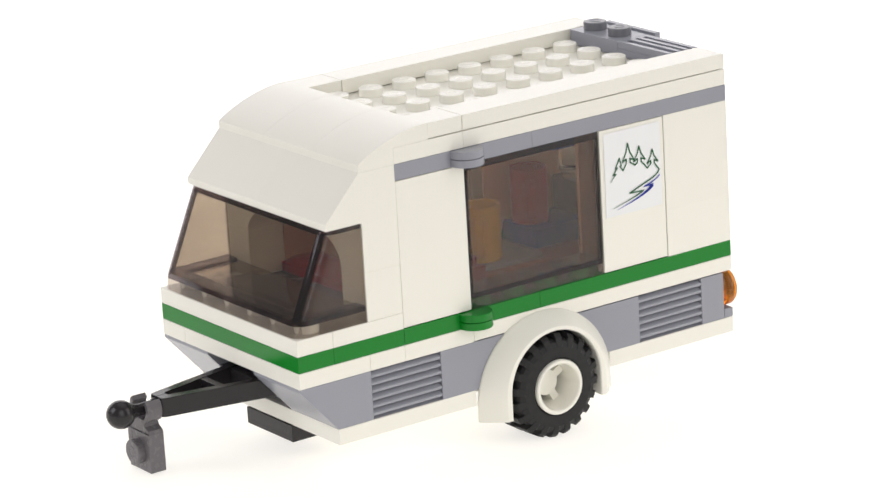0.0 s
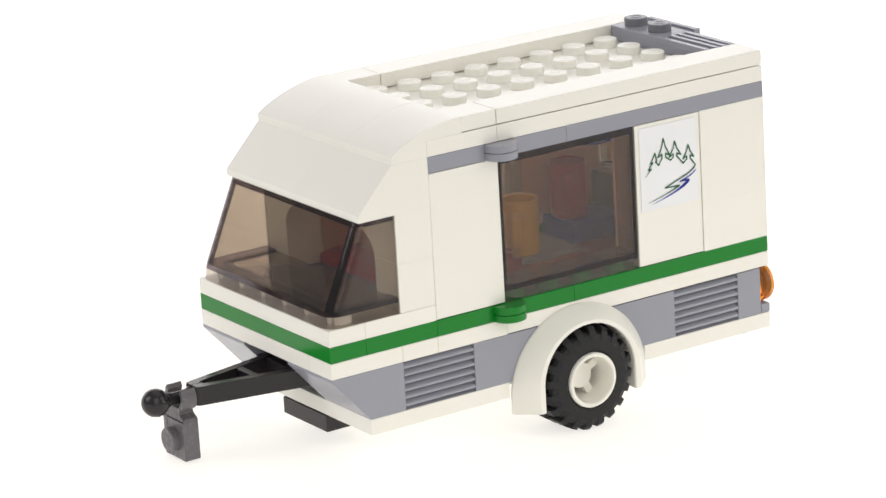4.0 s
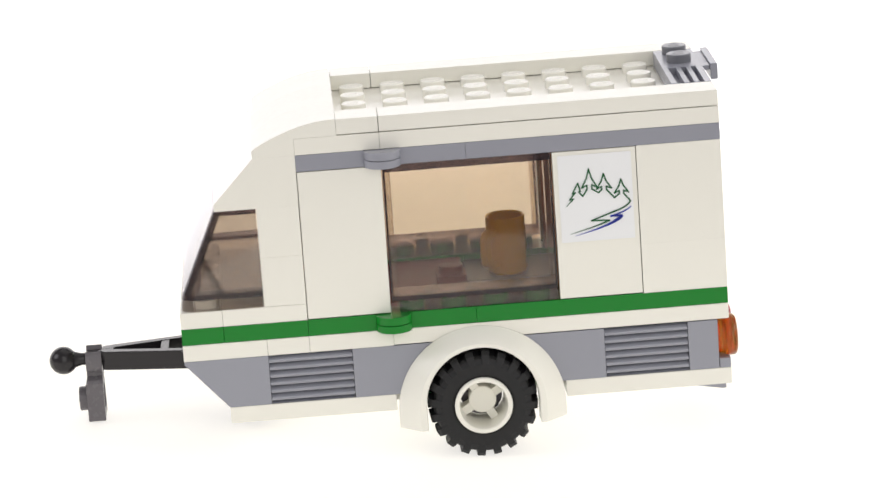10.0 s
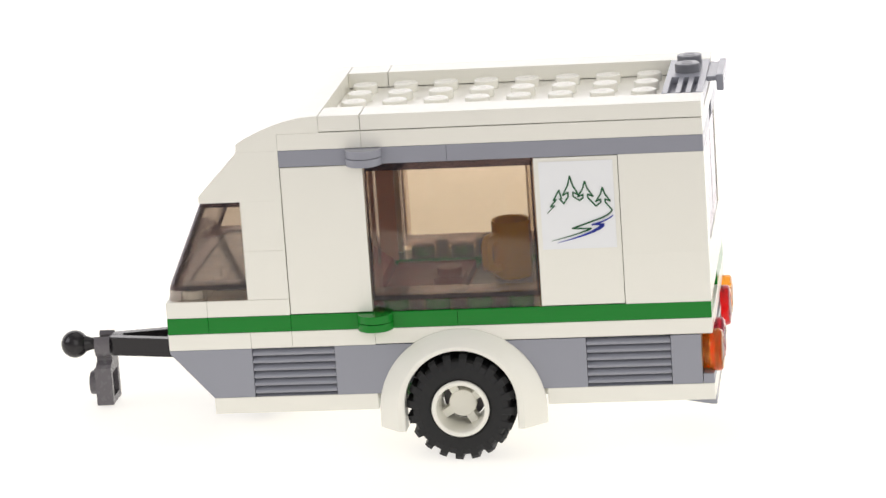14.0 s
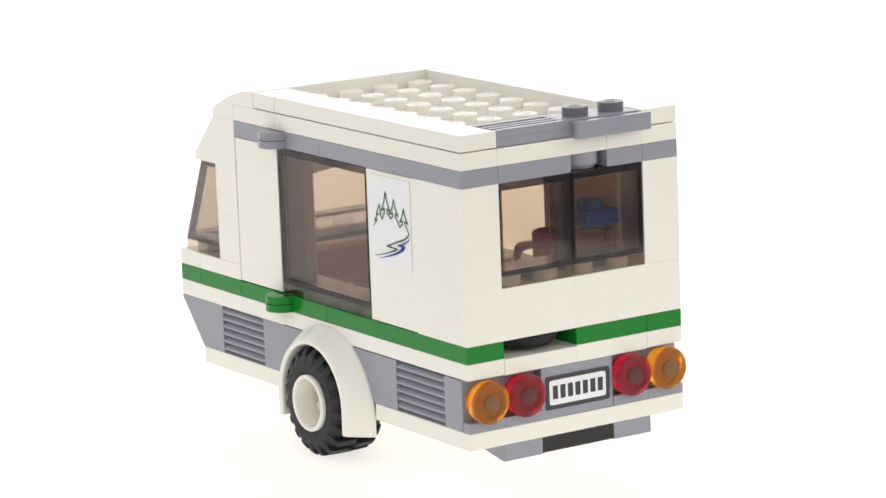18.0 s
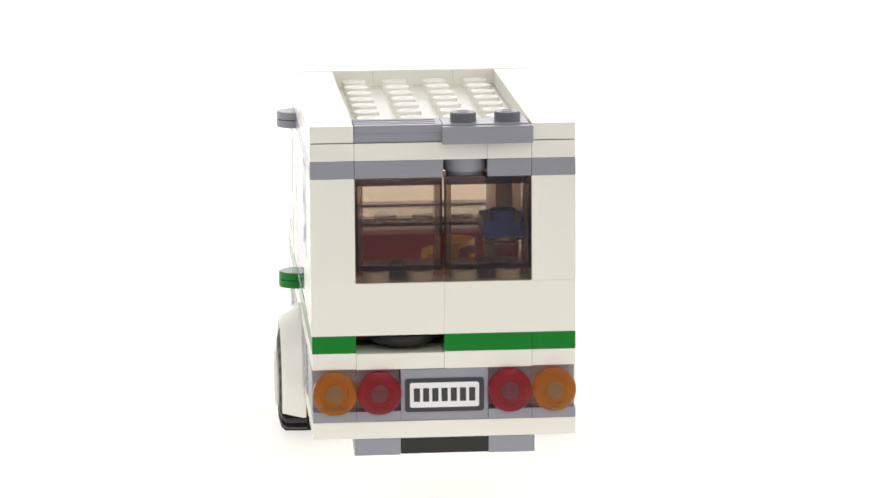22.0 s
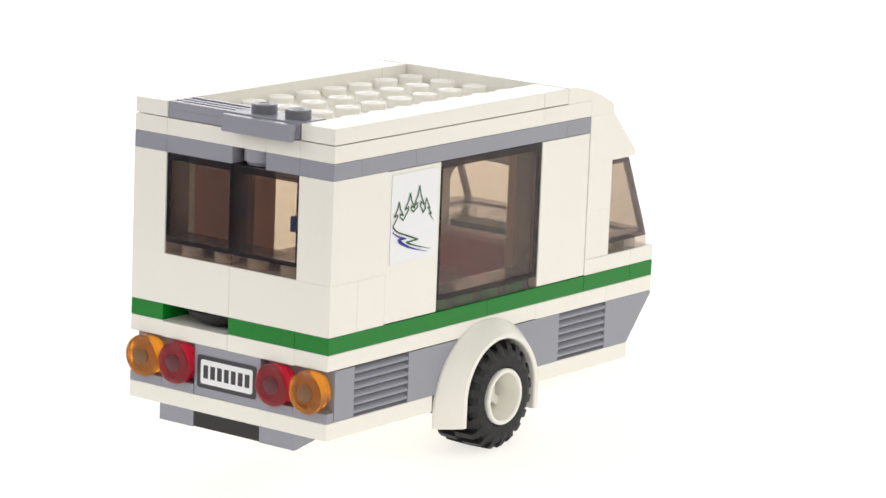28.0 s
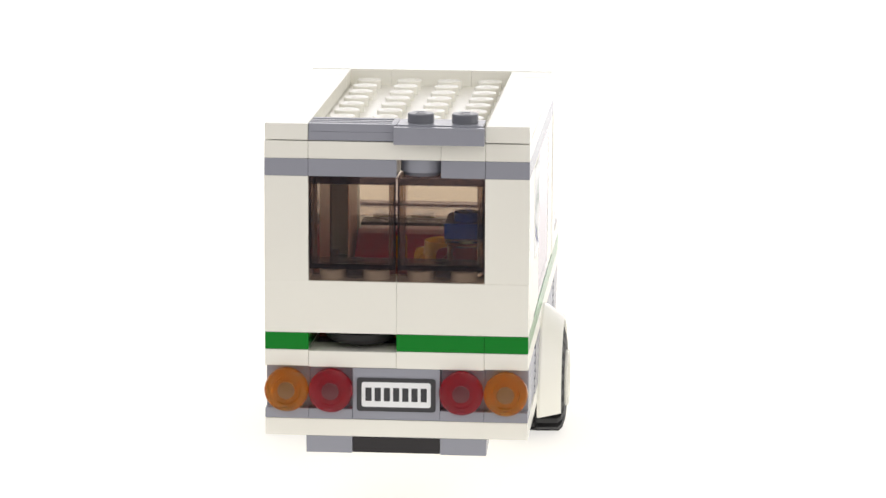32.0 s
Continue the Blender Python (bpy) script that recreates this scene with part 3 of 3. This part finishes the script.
def wheel(s):
    hub = at(7.0, 0, 0.32)
    w = new("wheel")
    w.parent = caravan
    CENTRE[w] = hub + Vector((0, s * 3.0 * S, 0))
    w.location = CENTRE[w]
    axis = "y" if s > 0 else "-y"
    c = hub + Vector((0, s * 2.35 * S, 0))
    bm = bmesh.new()
    # one skin: the outer points rise into staggered lugs
    prof = [(0.0053, -0.0008), (0.0060, -0.0012), (0.0080, -0.0012), (0.0090, -0.0007), (0.0094, 0), (0.0095, 0.0040), (0.0095, 0.0046), (0.0094, 0.0086), (0.0090, 0.0093), (0.0080, 0.0098), (0.0060, 0.0098), (0.0053, 0.0094)]
    rise = {3: (0, 0.0007), 4: (0, 0.0010), 5: (0, 0.0010), 6: (1, 0.0010), 7: (1, 0.0010), 8: (1, 0.0007)}
    lugs, per = 20, 8
    segs = lugs * per
    rings = []
    for i, (r, h) in enumerate(prof):
        ring = []
        for k in range(segs):
            up = 0
            if i in rise:
                row, tall = rise[i]
                ph = (k + row * per // 2) % per
                up = tall if ph < 4 else 0
            # steep lug flanks: shift the edge points towards their neighbours
            ph = (k + (rise[i][0] if i in rise else 0) * per // 2) % per
            da = {3: 0.38, 4: -0.38, 7: 0.38, 0: -0.38}.get(ph, 0.0) if i in rise else 0.0
            a = 2 * math.pi * (k + da) / segs
            ring.append(bm.verts.new(c + Vector(((r + up) * math.cos(a), s * h, (r + up) * math.sin(a)))))
        rings.append(ring)
    rings.append(rings[0])
    for ra, rb in zip(rings, rings[1:]):
        for k in range(segs):
            bm.faces.new((ra[k], rb[k], rb[(k + 1) % segs], ra[(k + 1) % segs]))
    part("tyre", bm, RUBBER, w, "black rubber tyre with staggered lugs", True)
    bm = bmesh.new()
    prof = [(0.0044, 0.0012), (0.0053, 0.0006), (0.0055, 0.0101), (0.0053, 0.0104), (0.0048, 0.0104), (0.0046, 0.0101), (0.0043, 0.0062), (0.0042, 0.0016), (0.0044, 0.0012)]
    add_lathe(bm, prof, c, axis, 48)
    add_lathe(bm, [(0, 0.0024), (0.0026, 0.0024), (0.00265, 0.0058), (0.0025, 0.0060), (0, 0.0060)], c, axis, 28)
    for k in range(4):
        a = radians(30 + 90 * k)
        d, e = Vector((math.cos(a), 0, math.sin(a))), Vector((-math.sin(a), 0, math.cos(a)))
        vs = []
        for h in (0.0030, 0.0059):
            for r in (0.0022, 0.0046):
                for sg in (-1, 1):
                    vs.append(bm.verts.new(c + d * r + e * sg * 0.0008 + Vector((0, s * h, 0))))
        i0, i1, i2, i3, j0, j1, j2, j3 = vs
        for f in ((j0, j1, j3, j2), (i0, j0, j2, i2), (i1, i3, j3, j1), (i0, i2, i3, i1)):
            bm.faces.new(f)
    part("rim", bm, WHITE, w, "white rim with four spokes", True)
    # dark disc behind the spokes, put there for the shade in their gaps
    lathe("axle", [(0, 0), (0.0040, 0), (0.0040, 0.0006), (0, 0.0006)], c + Vector((0, s * 0.0016, 0)), axis, DARK, w)


def arch(s):
    """The white mudguard over a wheel: a half ring with straight legs and a softly rounded outer edge."""
    bm = bmesh.new()
    ro, ri, co, ci = 0.0160, 0.0107, -0.0005, 0.0015
    foot = -1.05 * P
    cross = [(ri, 2.98), (ri, 3.50), (ri + 0.0002, 3.53), (ri + 0.0013, 3.53), (ri + 0.0015, 3.515), (ro - 0.0003, 3.1), (ro, 3.05), (ro, 2.98)]
    rings = []
    for k in range(-1, 38):
        ring = []
        for r, y in cross:
            # the inner and the outer curve have centres of their own; the legs run straight down
            cz = ci + (co - ci) * (r - ri) / (ro - ri)
            if k in (-1, 37):
                x, z = (-r if k < 0 else r), foot
            else:
                a = math.pi - math.pi * k / 36
                x, z = r * math.cos(a), cz + r * math.sin(a)
            ring.append(bm.verts.new(Vector((x, s * y * S, z))))
        rings.append(ring)
    n = len(cross)
    for a, b in zip(rings, rings[1:]):
        for i in range(n):
            bm.faces.new((a[i], b[i], b[(i + 1) % n], a[(i + 1) % n]))
    bm.faces.new(rings[0])
    bm.faces.new(rings[-1][::-1])
    part("mudguard", bm, WHITE, caravan, "white arched mudguard", True)


def hitch():
    """The black drawbar with its ball, and the grey prop clipped to it."""
    bm = bmesh.new()
    for s in (-1, 1):
        add_prism(bm, [(-2.09, s * 0.005), (-2.09, s * 0.23), (-2.02, s * 0.29), (1.4, s * 1.02), (1.4, s * 0.8), (0.1, s * 0.52), (-1.8, s * 0.09), (-1.8, s * 0.005)], "z", 1.96, 3.13, c=0.0001)
    add_prism(bm, [(-0.64, -0.4), (-0.64, 0.4), (-0.44, 0.44), (-0.44, -0.44)], "z", 2.0, 3.1, c=0.0001)
    add_box(bm, 0.3, 2.0, -0.52, 0.98, 2.1, 3.08)
    bar = part("drawbar", bm, BLACK, caravan, "black A-shaped drawbar")
    bm = bmesh.new()
    r = 0.00275
    prof = [(r * math.sin(a), -r * math.cos(a)) if a > 0 else (0, -r) for a in [radians(8 * k) for k in range(19)]]
    prof += [(0.00135, 0.0030), (0.0012, 0.0036), (0.0012, 0.0066), (0.0015, 0.0074), (0.0015, 0.0090), (0, 0.0090)]
    add_lathe(bm, prof, at(-3.05, 0.03, 2.57), "x", 32)
    part("tow_ball", bm, BLACK, bar, "black tow ball on a short neck", True)
    # the prop: a plate standing on edge, hollow behind, with a stud in front and a clip on top
    bm = bmesh.new()
    for s in (-1, 1):
        jaw = [(0.13 + s * (0.26 + 0.16 * math.sin(a)), 2.5 + 0.66 * math.cos(a)) for a in [radians(20 + 14 * k) for k in range(11)]]
        jaw += [(0.13 + s * 0.08, 1.55), (0.13 + s * 0.08, 1.75)] + [(0.13 + s * (0.15 + 0.15 * math.sin(a)), 2.5 + 0.48 * math.cos(a)) for a in [radians(150 - 14 * k) for k in range(9)]]
        add_prism(bm, jaw, "x", -2.5, -2.11, c=0.00008)
    # waisted neck between the clip and the plate
    neck = [(0.47, 1.12), (0.42, 1.32), (0.27, 1.52), (0.25, 1.72), (0.33, 1.95)]
    add_prism(bm, [(0.18 + y, z) for y, z in neck] + [(0.18 - y, z) for y, z in neck[::-1]], "x", -2.51, -2.12, c=0.0001)
    for x0, x1, y0, y1, z0, z1 in ((-2.545, -2.37, -0.11, 0.47, -1.245, 1.145), (-2.55, -2.13, -0.29, -0.11, -1.25, 1.15), (-2.55, -2.13, 0.47, 0.65, -1.25, 1.15),
                                   (-2.54, -2.135, -0.11, 0.47, -1.245, -0.8), (-2.54, -2.135, -0.11, 0.47, 0.7, 1.145)):
        add_box(bm, x0, x1, y0, y1, z0, z1, gap=0)
    prop = part("prop_stand", bm, DARK, caravan, "dark grey clip plate as front prop")
    stud(-2.54, 0.18, -0.05, DARK, prop, axis="-x")


def inside():
    # floor colour is made up, red-brown to warm the walls inside
    box("inner_floor", 3, 10.95, -2, 2, 4.65, 5.3, BROWN, caravan)
    # shelf added to stop light leaking in through the tail slot
    box("tail_shelf", 10.96, 11.98, -1.98, 0.55, 6.02, 6.5, BROWN, caravan)
    box("table_tile", 6.97, 9.4, 0.0, 2, 5.3, 5.6, GREY, caravan)
    # thin red-brown sheets, added over the white walls to give the inside its warm tone
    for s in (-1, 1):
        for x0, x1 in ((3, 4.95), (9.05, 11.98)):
            box("inner_lining", x0, x1, s * 1.965, s * 1.99, 6, 14.98, TAN, caravan, "thin red-brown sheet added inside the white wall", c=0, gap=0)
    # red slope as seat back
    seat = [(2.9, 5.3), (2.9, 7.5), (3.2, 7.75), (3.7, 7.75), (4.0, 7.6), (4.8, 6.2), (4.9, 5.3)]
    prism("red_seat", seat, "y", -1.85, 2.05, RED, caravan)
    box("red_cushion", 4.95, 6.9, -1.9, 1.9, 5.3, 5.9, MAROON, caravan)

    def mug(name, x, y, z, material, label, aim):
        body = lathe(name, [(0, 0), (0.0036, 0), (0.0038, 0.0004), (0.0039, 0.0108), (0.00385, 0.0113), (0.0037, 0.0114), (0.0033, 0.0112), (0.0032, 0.0014), (0, 0.0014)],
                     at(x, y, z), "z", material, None, label, 36)
        tagged(body, label, "mug", "mugs in the caravan")
        RIDERS.append(body)
        # a squared flat loop on the side
        bm = bmesh.new()
        ring = []
        for k in range(17):
            a = radians(-90 + 180 * k / 16)
            ring.append((0.0045 * math.copysign(abs(math.cos(a)) ** 0.45, math.cos(a)), 0.0038 * math.copysign(abs(math.sin(a)) ** 0.45, math.sin(a))))
        c = at(x, y, z) + Vector((0, -0.0030, 0.0056))
        rings = []
        for u, v in ring:
            out, inn = Vector((0, -u, v)), Vector((0, -max(0.0, u - 0.0013), v * 0.66))
            rings.append([bm.verts.new(c + p + Vector((w, 0, 0))) for p, w in ((out, -0.0008), (out, 0.0008), (inn, 0.0008), (inn, -0.0008))])
        for a, b in zip(rings, rings[1:]):
            for i in range(4):
                bm.faces.new((a[i], b[i], b[(i + 1) % 4], a[(i + 1) % 4]))
        bm.faces.new(rings[0])
        bm.faces.new(rings[-1][::-1])
        bmesh.ops.rotate(bm, verts=bm.verts, cent=at(x, y, z), matrix=Matrix.Rotation(radians(aim), 3, "Z"))
        part("handle", bm, material, body, "", True)

    block = box("red_brick", 6.2, 6.92, -0.95, -0.2, 5.9, 6.6, MAROON, caravan)
    stud(6.56, -0.57, 6.6, MAROON, block)
    mug("yellow_mug", 8.02, 0.68, 5.6, YELLOW, "yellow mug with a squared handle", -40)
    # kitchen corner at the tail
    box("worktop", 9.6, 12.0, 0.6, 2, 5.3, 6.6, BLUE, caravan)
    mug("red_mug", 10.1, 1.45, 6.6, RED, "dark red mug with a squared handle", -33)
    box("jar_base", 11.2, 12.0, 0.9, 1.95, 6.6, 8.8, DARK, caravan)
    jar = lathe("clear_jar", [(0, 0), (0.0030, 0), (0.0030, 0.0012), (0.0036, 0.0016), (0.0036, 0.0058), (0.0039, 0.0062), (0.0039, 0.0070), (0, 0.0070)], at(11.65, 1.48, 8.8), "z", CRYSTAL, None, see_through=True)
    tagged(jar, "colourless clear jar under a dark blue plate on a worktop", "jar")
    RIDERS.append(jar)
    end = [(10.85 + 0.5 * math.cos(a), 1.48 + 0.5 * math.sin(a)) for a in [radians(90 + 15 * k) for k in range(13)]]
    lid = prism("blue_plate", end + [(12.05, 1.0), (12.05, 1.96)], "z", 11.1, 12.0, BLUE, jar, "dark blue plate with one stud")
    stud(11.6, 1.48, 12.0, BLUE, lid)


def build_caravan():
    chassis()
    for s in (-1, 1):
        skirt(s)
        side(s)
        wheel(s)
        arch(s)
    hinge(5, GREEN)
    hinge(15, GREY)
    front()
    windscreen()
    roof()
    tail()
    hitch()
    inside()


build_caravan()

# ---- the turning of the caravan: seconds, x, y, turn in degrees ----
ROWS = [
    (0, 0.00563, 0.67979, 35.69),
    (0.5, 0.00585, 0.68110, 35.37),
    (1, 0.00854, 0.68325, 35.07),
    (1.5, 0.00995, 0.68371, 34.94),
    (2, 0.01101, 0.68471, 34.64),
    (2.5, 0.01172, 0.68482, 34.76),
    (3, 0.01220, 0.68480, 34.56),
    (3.5, 0.01265, 0.68503, 34.56),
    (5.5, 0.01451, 0.68388, 24.94),
    (6, 0.01488, 0.68305, 21.16),
    (6.5, 0.01296, 0.68259, 17.19),
    (7, 0.00992, 0.68158, 12.36),
    (7.5, 0.01023, 0.68015, 6.32),
    (8, 0.00759, 0.67462, -1.65),
    (8.5, 0.00738, 0.67219, -9.06),
    (9, 0.00668, 0.67114, -10.10),
    (9.5, 0.00572, 0.67152, -5.64),
    (10, 0.00619, 0.67308, 3.15),
    (10.5, 0.00630, 0.67490, 14.29),
    (11, 0.00594, 0.67673, 22.16),
    (11.5, 0.00613, 0.67810, 27.89),
    (12, 0.00570, 0.67810, 27.48),
    (12.5, 0.00594, 0.67623, 18.61),
    (13, 0.00652, 0.67481, 8.20),
    (13.5, 0.00700, 0.67239, -0.71),
    (15.5, 0.00378, 0.66769, -23.96),
    (16, 0.00242, 0.66576, -34.27),
    (16.5, 0.00156, 0.66439, -42.53),
    (17, 0.00020, 0.66365, -47.22),
    (17.5, -0.00078, 0.66252, -52.41),
    (18, -0.00154, 0.66192, -56.49),
    (18.5, -0.00180, 0.66223, -60.74),
    (19, -0.00195, 0.66420, -65.48),
    (19.5, -0.00200, 0.66539, -70.66),
    (20, -0.00195, 0.66569, -72.45),
    (20.5, -0.00191, 0.66584, -73.46),
    (21, -0.00238, 0.66579, -77.10),
    (21.5, -0.00295, 0.66565, -80.95),
    (22, -0.00370, 0.66570, -85.26),
    (22.5, -0.00504, 0.66569, -91.89),
    (23, -0.00614, 0.66577, -98.94),
    (23.5, -0.00687, 0.66613, -102.20),
    (24, -0.00789, 0.66616, -106.65),
    (24.5, -0.00894, 0.66626, -111.98),
    (25, -0.00983, 0.66671, -116.60),
    (25.5, -0.01061, 0.66716, -120.58),
    (26, -0.01129, 0.66683, -124.15),
    (26.5, -0.01166, 0.66779, -126.09),
    (27.4, -0.01150, 0.66785, -127.90),
    (28.5, -0.01094, 0.66749, -125.54),
    (29, -0.01029, 0.66702, -121.71),
    (29.5, -0.00951, 0.66663, -118.31),
    (30, -0.00845, 0.66629, -113.15),
    (30.5, -0.00713, 0.66605, -106.53),
    (31, -0.00580, 0.66564, -100.56),
    (31.5, -0.00512, 0.66577, -96.49),
    (32, -0.00462, 0.66551, -94.81),
]


def motions():
    tilt = Matrix.Rotation(radians(LEAN_Y), 4, "Y") @ Matrix.Rotation(radians(LEAN_X), 4, "X")
    way = [(t, pose(x, y, ZR, 0, 0, a) @ tilt) for t, x, y, a in ROWS]
    walk(caravan, way)
    for ob in RIDERS:
        walk(ob, [(t, m @ Matrix.Translation(CENTRE[ob])) for t, m in way])


motions()
